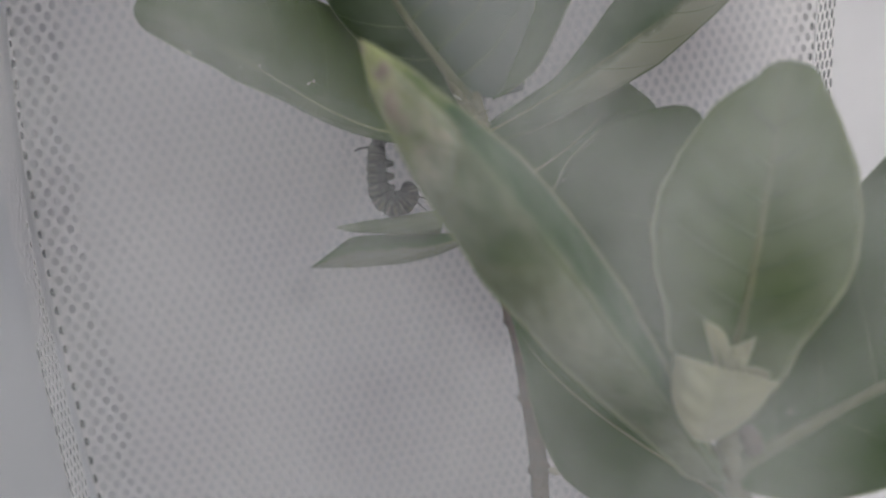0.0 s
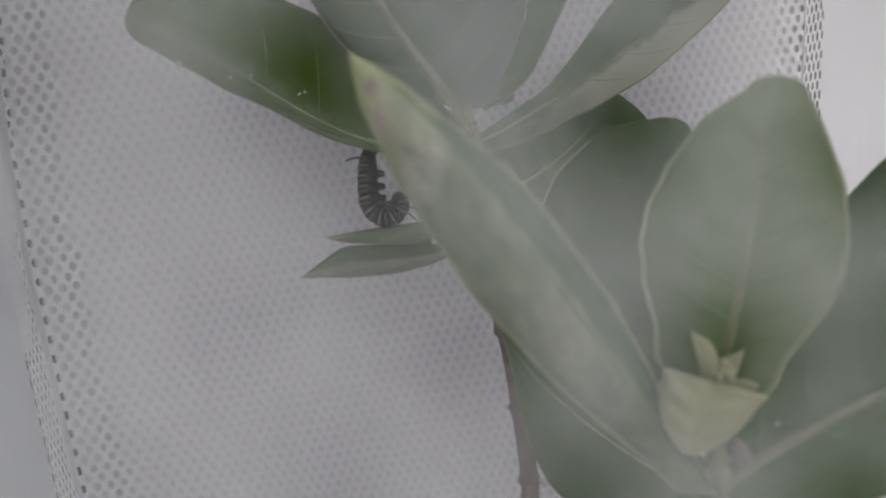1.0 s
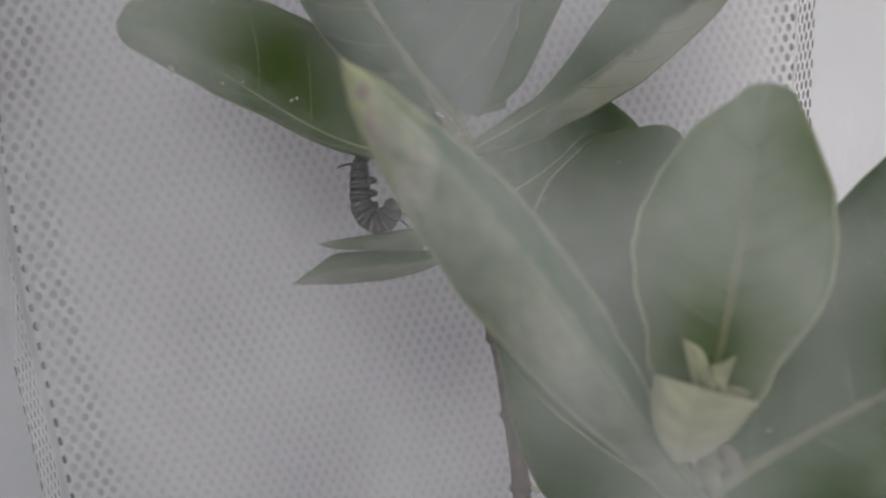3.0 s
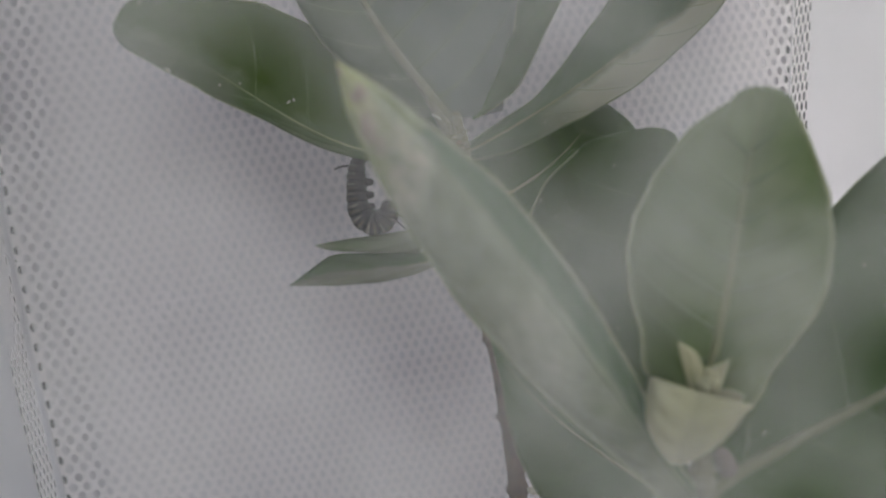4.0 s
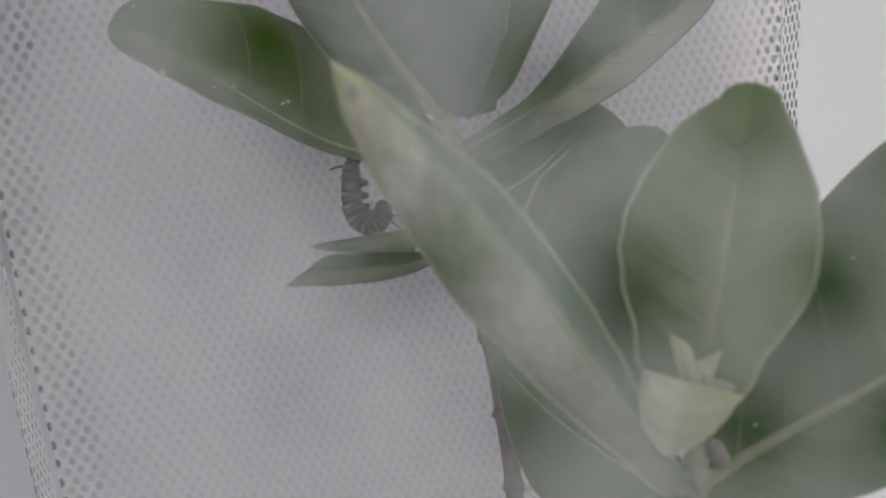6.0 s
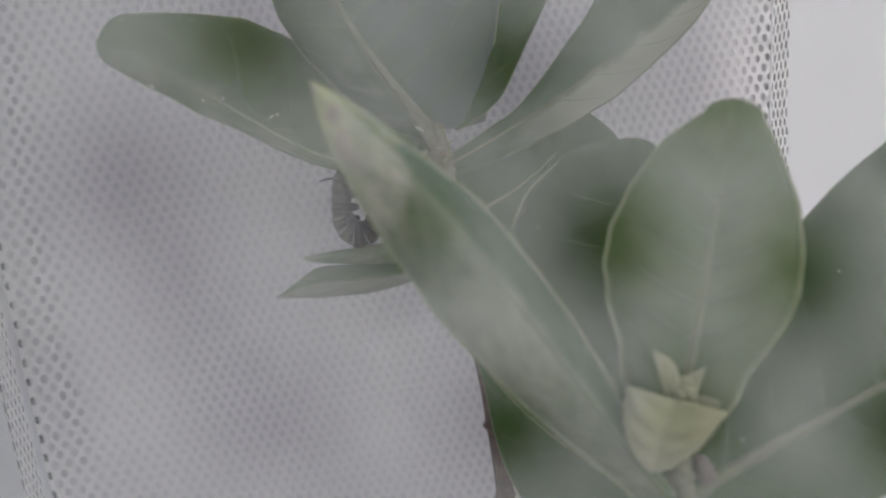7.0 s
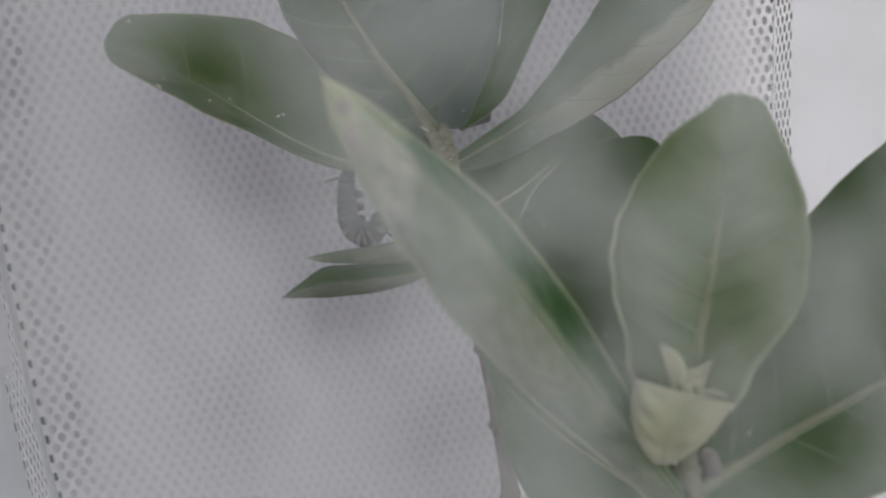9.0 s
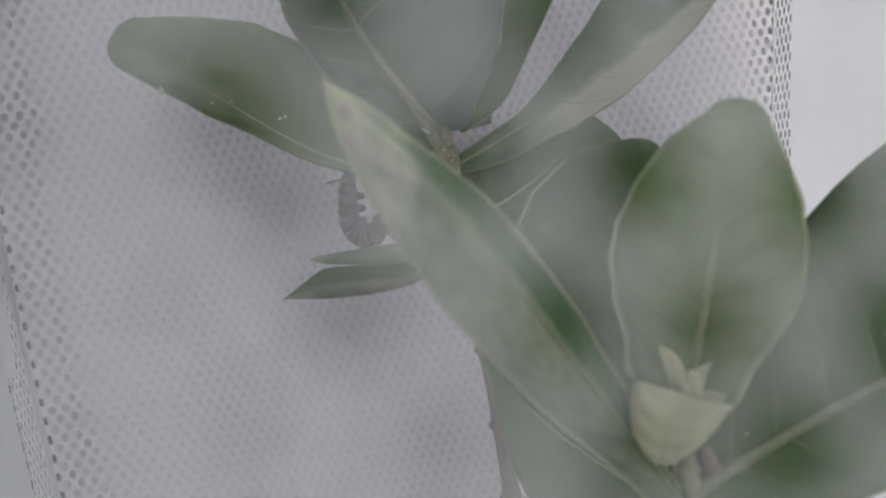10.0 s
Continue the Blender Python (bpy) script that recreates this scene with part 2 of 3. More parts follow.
def sheet_net(name, us, vs, place, hole_u, hole_v, deep, inner=12, size=lambda u: 1.0):
    """A net with real holes: staggered six-sided cells with an oval hole each.
    us: cell centres and widths along the net, vs: row heights; place(u, v, depth) gives the spot."""
    verts, faces = [], []
    corner = [(0, 1 / 1.5), (0.5, 1 / 3), (0.5, -1 / 3), (0, -1 / 1.5), (-0.5, -1 / 3), (-0.5, 1 / 3)]
    ring = []
    for i in range(6):
        a, b = corner[i], corner[(i + 1) % 6]
        ring += [a, ((a[0] + b[0]) / 2, (a[1] + b[1]) / 2)]
    row_h = vs[1] - vs[0]
    for j, v in enumerate(vs):
        for u, wide in us:
            u0 = u + (wide / 2 if j % 2 else 0)
            base = len(verts)
            big = size(u0)
            hu, hv = big * hole_u * random.uniform(0.93, 1.07), big * hole_v * random.uniform(0.93, 1.07)
            ju, jv = random.uniform(-0.03, 0.03) * wide, random.uniform(-0.03, 0.03) * row_h
            for x, y in ring:
                verts.append(place(u0 + x * wide, v + y * row_h, 0))
            for d in (0, deep):
                for i in range(inner):
                    a = math.pi / 2 - 2 * math.pi * i / inner
                    verts.append(place(u0 + ju + math.cos(a) * wide * hu, v + jv + math.sin(a) * row_h * hv, d))
            for i in range(inner):
                k = (i + 1) % inner
                faces.append((base + i, base + k, base + 12 + k, base + 12 + i))
                faces.append((base + 12 + i, base + 12 + k, base + 24 + k, base + 24 + i))
    return mesh_of(name, verts, faces, False)


def slab(name, a, b, bevel=0.0):
    """A box between two corners with softened edges."""
    bm = bmesh.new()
    bmesh.ops.create_cube(bm, size=1)
    for v in bm.verts:
        v.co = [a[i] + (v.co[i] + 0.5) * (b[i] - a[i]) for i in range(3)]
    if bevel:
        bmesh.ops.bevel(bm, geom=bm.edges[:], offset=bevel, segments=2, affect="EDGES")
    me = bpy.data.meshes.new(name)
    bm.to_mesh(me)
    bm.free()
    return me


# ---- the setting: paving, an added dark wall behind, a pale board behind the cage ----
LEFT, BACK, FRONT, FLOOR, TOP = -0.169, 0.36, 0.0155, 0.14, 0.60
HOLE, LACE = 0.00150, 0.362


def left_x(z):
    """The soft cage leans: its left rear corner at height z."""
    return float(np.interp(z, (0.14, 0.278, 0.337, 0.394, 0.436, 0.463, 0.498, 0.60), (-0.165, -0.1672, -0.1683, -0.1687, -0.1673, -0.1651, -0.1611, -0.150)))


def right_x(z):
    return float(np.interp(z, (0.14, 0.278, 0.35, 0.409, 0.4175, 0.4425, 0.459, 0.60), (0.160, 0.166, 0.1715, 0.1782, 0.1797, 0.1840, 0.1865, 0.205)))


def ground_sheet():
    n = 40
    verts = [((i / n - 0.5) * 60, (j / n - 0.5) * 60, FLOOR - 0.012) for j in range(n + 1) for i in range(n + 1)]
    faces = [(j * (n + 1) + i, j * (n + 1) + i + 1, (j + 1) * (n + 1) + i + 1, (j + 1) * (n + 1) + i) for j in range(n) for i in range(n)]
    return tagged(part("ground", mesh_of("ground", verts, faces, False), PAVING), "grey paving under the cage", "ground", kind="structure")


ground_sheet()
# made-up wall, coloured dark to give the shade seen through the corner holes
tagged(part("backdrop_wall", slab("backdrop_wall", (-1.1, 0.6, FLOOR - 0.03), (1.1, 0.72, 1.15)), DARK_BACKDROP),
       "dark backdrop wall added behind the cage", "wall", kind="structure")


def backing():
    """A pale board, hollowed along its upright edges and a little uneven behind the net."""
    n, rows, verts, faces = 110, 60, [], []
    low, high = FLOOR - 0.012, TOP - 0.02
    for d in (0, 0.004):
        for j in range(rows + 1):
            z = low + (high - low) * j / rows
            a, b = left_x(z) + 0.0008, right_x(z) - 0.0020
            for i in range(n + 1):
                x = a + (b - a) * i / n
                gap = 0.0095 * float(np.interp(x - a, (0.0, 0.0035, 0.0075, 0.0115, 0.0165, 0.0235), (0.25, 0.80, 1.0, 0.65, 0.25, 0.0)))
                gap += 0.0055 * float(np.interp(b - x, (0.0, 0.002, 0.004, 0.007, 0.010), (0.1, 0.9, 0.9, 0.35, 0.0)))
                gap += 0.0009 * max(0.0, noise.noise((x * 17, z * 17, 3.0)) + 0.05)
                verts.append((x, 0.36035 + d + gap, z))
    m, layer = n + 1, (n + 1) * (rows + 1)
    for j in range(rows):
        for i in range(n):
            k = j * m + i
            faces += [(k, k + 1, k + m + 1, k + m), (layer + k + 1, layer + k, layer + k + m, layer + k + m + 1)]
        for k in (j * m, j * m + n):
            faces.append((k, k + m, layer + k + m, layer + k))
    for i in range(n):
        for k in (i, rows * m + i):
            faces.append((k, k + 1, layer + k + 1, layer + k))
    ob = part("backing_board", mesh_of("backing_board", verts, faces), BOARD)
    return tagged(ob, "pale board standing close behind the net cage", "board")


backing()


# ---- the net cage ----
def cage():
    top = new("mesh_cage")
    tagged(top, "white mesh insect cage with plain cloth sides", "cage")
    top.location = (0, 0, 0)
    # back net, coarser towards the left
    us, u = [], LEFT - 0.004
    while u < right_x(TOP) + 0.004:
        wide = 0.0046 + 0.0018 * max(0.0, 1 - (u - LEFT) / 0.10)
        us.append((u, wide))
        u += wide
    vs = [FLOOR + 0.0043 * j for j in range(int((TOP - FLOOR) / 0.0043))]

    def back(u, v, d):
        u = min(max(u, left_x(v)), right_x(v))
        return (u, BACK + d, v)
    tagged(part("back_panel", sheet_net("back_panel", us, vs, back, 0.28, 0.46, 0.0002, size=lambda u: 0.90 + 0.13 * max(0.0, 1 - abs(u - LEFT) / 0.05)), BACK_NET, top, "white net with staggered oval holes"), kind="stuff")

    # side walls: plain cloth with a net strip near the rear corner
    for corner, sign, near, far in ((left_x, -1, 0.0055, 0.0222), (right_x, 1, 0.0, 0.0160)):
        pitch = 0.0034 if sign < 0 else 0.0040
        us = [(BACK - near - 0.0012 - pitch * i, pitch) for i in range(int((far - near) / pitch) + 1)]
        vs = [FLOOR + 0.0041 * j for j in range(int((TOP - FLOOR) / 0.0041))]

        def side(u, v, d, corner=corner, sign=sign, near=near, far=far):
            u = min(max(u, BACK - far), BACK - near)
            return (corner(v) + sign * d, u, v)
        tagged(part("side_net", sheet_net("side_net", us, vs, side, 0.21 if sign < 0 else 0.31, 0.47 if sign < 0 else 0.50, 0.00012), NET, top, "narrow net strip beside the corner"), kind="stuff")
        for y0, y1 in ((BACK, BACK - near), (BACK - far, FRONT)):
            if y0 - y1 < 0.001:
                continue
            n, m, verts, faces = 30, 24, [], []
            for d in (0, 0.0004):
                for j in range(m + 1):
                    for i in range(n + 1):
                        y = y0 + (y1 - y0) * i / n
                        z = FLOOR + (TOP - FLOOR) * j / m
                        bow = 0.002 * math.sin(math.pi * i / n) * math.sin(5 * z + 1) if y0 - y1 > 0.1 else 0
                        verts.append((corner(z) + sign * (bow + d), y, z))
            for k in (0, (n + 1) * (m + 1)):
                for j in range(m):
                    for i in range(n):
                        a = k + j * (n + 1) + i
                        faces.append((a, a + 1, a + n + 2, a + n + 1))
            part("side_panel", mesh_of("side_panel", verts, faces), CLOTH, top, "plain white cloth side")
        # a seam down the corner
        part("corner_seam", tube("corner_seam", [Vector((corner(z), BACK, z)) for z in np.linspace(FLOOR, TOP, 41)], 0.0005, 6), CLOTH, top)
    # a loose cloth flap outside the slotted strip, hanging away from it lower down
    n, verts, faces = 40, [], []
    for i in range(n + 1):
        z = 0.352 + (TOP - 0.352) * i / n
        gap = float(np.interp(z, (0.352, 0.37, 0.40, 0.44, 0.60), (0.006, 0.0046, 0.0030, 0.0019, 0.0008)))
        for d, y in ((0, BACK), (0, BACK - 0.024), (0.0004, BACK - 0.024), (0.0004, BACK)):
            verts.append((left_x(z) - 0.0004 - gap - d, y, z))
    for i in range(n):
        for k in range(4):
            faces.append((i * 4 + k, i * 4 + (k + 1) % 4, i * 4 + 4 + (k + 1) % 4, i * 4 + 4 + k))
    part("flap", mesh_of("flap", verts, faces), CLOTH, top, "loose white cloth flap behind the net strip")
    # front net: six-sided knit with round holes; its bands are lace of fine thread round the lens, plain further out
    va, vb, first = Vector((0.00465, -0.00105)), Vector((0.00150, -0.00425)), Vector((-0.00125, 0.40145))
    steps = [va, vb, vb - va, -va, -vb, va - vb]
    corners = []
    for i in range(6):
        p, q = steps[i], steps[(i + 1) % 6]
        d = 2 * (p.x * q.y - p.y * q.x)
        corners.append(Vector(((q.y * p.dot(p) - p.y * q.dot(q)) / d, (p.x * q.dot(q) - q.x * p.dot(p)) / d)))
    ring = []
    for i in range(6):
        ring += [corners[i], (corners[i] + corners[(i + 1) % 6]) / 2]
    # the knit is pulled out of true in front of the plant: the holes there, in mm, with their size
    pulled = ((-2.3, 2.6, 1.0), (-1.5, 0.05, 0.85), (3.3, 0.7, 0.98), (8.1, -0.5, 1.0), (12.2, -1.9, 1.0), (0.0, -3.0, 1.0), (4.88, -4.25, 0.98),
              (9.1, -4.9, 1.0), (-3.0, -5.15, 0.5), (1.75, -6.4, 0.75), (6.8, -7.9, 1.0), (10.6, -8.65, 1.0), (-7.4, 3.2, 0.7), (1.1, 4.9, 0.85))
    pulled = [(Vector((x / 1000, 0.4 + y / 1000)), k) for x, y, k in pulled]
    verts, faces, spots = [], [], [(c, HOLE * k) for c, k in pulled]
    for i in range(-110, 111):
        for j in range(-110, 111):
            c = first + va * i + vb * j
            if not (left_x(c.y) + 0.002 < c.x < right_x(c.y) - 0.002 and FLOOR + 0.002 < c.y < TOP - 0.002):
                continue
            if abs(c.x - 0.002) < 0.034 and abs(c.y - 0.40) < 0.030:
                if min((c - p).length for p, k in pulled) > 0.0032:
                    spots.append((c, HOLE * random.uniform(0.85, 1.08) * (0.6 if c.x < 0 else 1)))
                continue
            base = len(verts)
            verts += [(c.x + r.x, FRONT, c.y + r.y) for r in ring]
            verts += [(c.x + r.normalized().x * 0.0020, FRONT, c.y + r.normalized().y * 0.0020) for r in ring]
            faces += [(base + k, base + (k + 1) % 12, base + 12 + (k + 1) % 12, base + 12 + k) for k in range(12)]
    wide = 0.00085
    cell = [(0, 1 / math.sqrt(3)), (0.5, 0.5 / math.sqrt(3)), (0.5, -0.5 / math.sqrt(3)), (0, -1 / math.sqrt(3)), (-0.5, -0.5 / math.sqrt(3)), (-0.5, 0.5 / math.sqrt(3))]
    for j in range(84):
        for i in range(84):
            u, v = 0.002 + wide * (i - 42 + 0.5 * (j % 2)), 0.40 + wide * 0.866 * (j - 42)
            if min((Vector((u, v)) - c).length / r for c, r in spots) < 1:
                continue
            k, base = math.sqrt(1 - LACE * random.uniform(0.8, 1.2)), len(verts)
            verts += [(u + x * wide, FRONT, v + y * wide) for x, y in cell] + [(u + x * wide * k, FRONT, v + y * wide * k) for x, y in cell]
            faces += [(base + q, base + (q + 1) % 6, base + 6 + (q + 1) % 6, base + 6 + q) for q in range(6)]
    tagged(part("front_panel", mesh_of("front_panel", verts, faces, False), SHADED_NET, top, "fine white net of the cage front, greyed for the shade on it"), kind="stuff")
    part("top_panel", slab("top_panel", (left_x(TOP), FRONT, TOP), (right_x(TOP), BACK, TOP + 0.002), 0.0005), CLOTH, top)
    part("floor_panel", slab("floor_panel", (left_x(FLOOR), FRONT, FLOOR - 0.012), (right_x(FLOOR), BACK, FLOOR - 0.004), 0.001), MAT, top, "grey cloth floor of the cage")
    return top


cage()


# ---- the milkweed ----
STEM_TOP_B = (0.0146, 0.2890, 0.4291)
FLAKE = (0.0171, 0.2900, 0.4217)
SCAR = (0.0314, 0.2960, 0.2793)
plant = new("milkweed_plant")
plant.location = (0, 0, 0)
tagged(plant, "leafy grey-green milkweed plant with two shoots", "plant")


def stops(widths, t):
    """Half-width of a leaf at t, along evenly eased stops."""
    at = (0, 0.03, 0.08, 0.16, 0.27, 0.4, 0.55, 0.7, 0.84, 0.94, 1.0)
    return float(np.interp(t, at, widths)) / 1000


def leaf(kind, mid, face, left, right, fold_left, fold_right, curl, label, material=None, veins=7, thick=0.00035,
         rib=0.0, rim=0.0, wave=1.0, faint=1.0, specks=(), lobe=0.0, blunt=True, rib_skin=None, ragged=0.035,
         vein_skin=None, dust=0, rim_skin=None, ears=0.0, roll=None):
    """A leaf: midrib curve, half-widths in mm from base to tip, and the angle by which each half folds back."""
    mid = [Vector(p) for p in mid]
    face = Vector(face)
    seed = random.random() * 50
    rows, cols = 60, 9
    length = sum((bezier(mid, (i + 1) / 20) - bezier(mid, i / 20)).length for i in range(20))

    fine = [0.35 * (1 - math.cos(math.pi * i / rows)) + 0.3 * i / rows for i in range(rows + 1)]
    soft = {}
    for side, widths in ((-1, left), (1, right)):
        raw = [stops(widths, t) for t in fine]
        for _ in range(2):
            raw = [raw[0]] + [(raw[i - 1] + 2 * raw[i] + raw[i + 1]) / 4 for i in range(1, rows)] + [raw[rows]]
        end = stops(widths, 0.94)
        raw = [end * math.sqrt(max(0.0, 1 - ((t - 0.94) / 0.06) ** 2)) if blunt and t > 0.94 else w for t, w in zip(fine, raw)]
        soft[side] = raw

    def spot(t, side, u, lift=0.0):
        m, tan = bezier(mid, t), slope(mid, t).normalized()
        b = tan.cross(face).normalized()
        n = b.cross(tan)
        fold = radians(fold_left if side < 0 else fold_right)
        d = b * side * math.cos(fold) - n * math.sin(fold)
        e = n * math.cos(fold) + b * side * math.sin(fold)
        w = float(np.interp(t, fine, soft[side])) * (1 + ragged * noise.noise((t * 13 + seed, side * 7.7, 4.0)))
        rise = curl * w * math.sin(math.pi * u)
        ripple = wave * 0.006 * length * noise.noise((t * 5 + seed, side * 3.1, 0)) * u * u
        quilt = 0.00045 * math.cos(2 * math.pi * (t * max(veins, 3) - u * 1.1)) * math.sin(math.pi * min(u * 1.15, 1)) * min(w / 0.01, 1)
        back = tan * (lobe * max(0.0, 1 - 2 * t) ** 2 - ears * u * max(0.0, 2 * t - 1) ** 2)
        return m + (d - back) * (w * u) + e * (rise + ripple - quilt + lift)

    verts, faces = [], []
    span = [(-1, c / cols) for c in range(cols, 0, -1)] + [(1, c / cols) for c in range(cols + 1)]
    width = len(span)
    for lift in (thick / 2, -thick / 2):
        for t in fine:
            for side, u in span:
                verts.append(spot(t, side, u, lift * (1 - 0.6 * u)))
    layer = width * (rows + 1)
    for i in range(rows):
        for k in range(width - 1):
            a = i * width + k
            faces.append((a, a + 1, a + width + 1, a + width))
            faces.append((layer + a + 1, layer + a, layer + a + width, layer + a + width + 1))
        for a, b in ((i * width, (i + 1) * width), ((i + 1) * width + width - 1, i * width + width - 1)):
            faces.append((a, b, layer + b, layer + a))
    me = mesh_of(kind, verts, faces)
    uv = me.uv_layers.new(name="UVMap")
    flat = [(t, 0.5 + 0.5 * side * u) for _ in (0, 1) for t in fine for side, u in span]
    for loop in me.loops:
        uv.data[loop.index].uv = flat[loop.vertex_index]
    ob = part(kind, me, material or LEAF, plant, label)
    stout = rib or 0.0003 + 0.006 * length
    line = [spot(i / 30, 1, 0, 0.0) for i in range(31)]
    part("midrib", tube("midrib", line, lambda s: stout * (1.0 - 0.85 * s), 8, 0.8), rib_skin or VEIN, ob)
    for side in (-1, 1):
        if rim:
            line = [spot(0.02 + 0.97 * i / 40, side, 1.0) for i in range(41)]
            part("margin", tube("margin", line, lambda s: rim * (1 - 0.4 * s) * min(1.0, (1 - s) * 10 + 0.12), 6), rim_skin or RIM, ob)
        if roll and roll[0] == side:
            line = [spot(roll[2] + (roll[3] - roll[2]) * i / 30, side, 0.86, -0.0002) for i in range(31)]
            part("rolled_edge", tube("rolled_edge", line, lambda s: roll[1] * (0.15 + 0.85 * math.sin(math.pi * min(s * 0.9 + 0.1, 1.0)) ** 0.7), 8, 0.55), PALE, ob, "pale underside rolled up along the edge")
        if max(soft[side]) < 0.006:
            continue
        for v in range(veins if faint else 0):
            t0 = 0.05 + 0.80 * (v + (0.5 if side > 0 else 0.35)) / veins
            line = []
            for i in range(13):
                u = i / 12 * 0.94
                line.append(spot(min(t0 + 0.13 * u + 0.05 * u * u, 0.99), side, u, thick * 0.5))
            part("vein", tube("vein", line, lambda s: 0.00026 * faint * (1 - 0.75 * s), 5, 0.6), vein_skin or SIDE_VEIN, ob)
    specks = list(specks)
    for _ in range(dust):
        specks.append((random.uniform(0.05, 0.97), random.choice((-1, 1)), random.uniform(0.05, 0.97), random.uniform(0.00022, 0.0006)))
    for t, side, u, size in specks:
        bm = bmesh.new()
        bmesh.ops.create_icosphere(bm, subdivisions=1, radius=1)
        turn = Euler((random.random() * 3, random.random() * 3, random.random() * 3)).to_matrix()
        for q in bm.verts:
            q.co = spot(t, side, u, thick * 0.5) + turn @ Vector((q.co.x * size, q.co.y * size * 0.5, q.co.z * size * 0.45))
        part("speck", bm, SPECK, ob, "dried white speck")
    return ob


leaf('leaf', [(0.0205, 0.3000, 0.4139), (-0.0211, 0.2897, 0.3992), (-0.0441, 0.2681, 0.4482), (-0.0801, 0.2650, 0.4635)], (0.1128, -0.9889, -0.0970),
     (1.0, 8.7, 6.1, 3.7, 2.8, 3.6, 4.8, 7.7, 7.9, 6.8, 0.0), (5.9, 11.0, 18.5, 24.5, 28.8, 31.8, 35.0, 31.5, 21.6, 13.4, 0.0), 20, 25, 0.1, 'broad dark green milkweed leaf with pale midrib', dust=8, rim=0.0004, wave=0.2, material=TWO_TONE, rib=0.00062, rib_skin=RIM, roll=(-1, 0.0013, 0.12, 0.66), veins=5, faint=0.7, specks=((0.83, -1, 0.9, 0.0014), (0.70, -1, 0.35, 0.0008), (0.66, 1, 0.03, 0.0007), (0.53, 1, 0.12, 0.0009), (0.52, 1, 0.16, 0.0012), (0.35, 1, 0.3, 0.0005)))
leaf('leaf', [(0.0216, 0.2980, 0.4213), (0.0105, 0.2783, 0.4371), (-0.0075, 0.2610, 0.4603), (-0.0082, 0.2650, 0.4902)], (-0.0101, -0.9833, -0.1818),
     (10.6, 13.2, 14.1, 15.7, 18.3, 20.4, 23.0, 24.7, 23.7, 19.5, 0.0), (18.4, 20.2, 24.0, 31.2, 44.1, 56.0, 58.0, 52.0, 44.0, 35.2, 0.0), 35, 12, 0.1, 'broad upright milkweed leaf with a stout brownish midrib', material=BLOOMED, rib_skin=TAN_RIB, vein_skin=SIDE_VEIN, dust=16, rim=0.0003, rib=0.0021, wave=0.4, veins=5, faint=1.8, specks=((0.45, 1, 0.25, 0.0004), (0.43, 1, 0.3, 0.0004), (0.4, 1, 0.28, 0.0004), (0.5, 1, 0.12, 0.0004), (0.33, -1, 0.3, 0.0004), (0.3, -1, 0.5, 0.0004)), lobe=1)
# the broad leaf's folded-back edge, added as a separate leaf in darker green
leaf('leaf', [(0.0302, 0.302, 0.4209), (0.0515, 0.2997, 0.4323), (0.0546, 0.2936, 0.4575), (0.0633, 0.292, 0.4776)], (0.15, -0.98, -0.10),
     (6.0, 9.0, 12.0, 15.0, 17.0, 18.0, 18.0, 17.0, 14.0, 10.0, 0.0), (1.6, 2.2, 3.0, 4.8, 7.0, 7.6, 9.3, 12.4, 15.3, 16.5, 0.0), 5, 8, 0.1, 'dark folded-back edge of the broad leaf, built as a separate leaf', rim=0.0002, rib=0.00025, rib_skin=SIDE_VEIN, wave=0.1, veins=4, faint=0.5, ragged=0.015)
leaf('leaf', [(0.0254, 0.3000, 0.4076), (0.0644, 0.3048, 0.4201), (0.1015, 0.3028, 0.4405), (0.1350, 0.2900, 0.4610)], (-0.2618, -0.9600, -0.0996),
     (1.0, 3.0, 3.6, 4.6, 4.8, 10.2, 17.0, 24.0, 24.2, 15.0, 0.0), (1.0, 4.8, 6.6, 9.0, 10.6, 12.9, 14.7, 13.3, 10.4, 6.6, 0.0), 25, 30, 0.1, 'long folded milkweed leaf with paler underside', dust=12, rim=0.0005, rim_skin=SIDE_VEIN, blunt=False, wave=0.3, material=FOLDED, rib=0.0005, veins=6, faint=0.6)
leaf('leaf', [(0.0305, 0.315, 0.3869), (0.0514, 0.3245, 0.3915), (0.0735, 0.3295, 0.4021), (0.0874, 0.333, 0.421)], (-0.1932, -0.9812, -0.0056),
     (13.1, 15.5, 18.8, 20.3, 21.8, 22.8, 21.0, 19.0, 16.0, 11.0, 0.0), (11.3, 12.8, 15.5, 20.4, 24.6, 26.0, 27.5, 27.5, 26.5, 20.5, 0.0), 10, 15, 0.1, 'shaded milkweed leaf with a chewed edge', dust=14, rim=0.0002, wave=0.3, veins=6, faint=0.6)
leaf('leaf', [(0.0684, 0.2250, 0.3252), (0.0775, 0.2461, 0.3459), (0.0736, 0.2386, 0.3786), (0.0760, 0.2400, 0.4055)], (-0.2941, -0.9446, 0.1457),
     (10.0, 12.6, 17.0, 22.6, 29.2, 36.0, 40.8, 42.9, 34.9, 22.6, 0.0), (1.0, 6.6, 8.9, 13.0, 17.8, 20.1, 21.5, 19.0, 14.2, 8.3, 0.0), 15, 15, 0.1, 'broad rounded milkweed leaf with pale side veins', material=GREYED, dust=14, rim=0.0005, wave=0.3, veins=5, faint=0.7, specks=((0.72, -1, 0.75, 0.0005), (0.66, -1, 0.8, 0.0004), (0.3, -1, 0.5, 0.0004), (0.14, -1, 0.75, 0.0009), (0.88, -1, 0.35, 0.0004)))
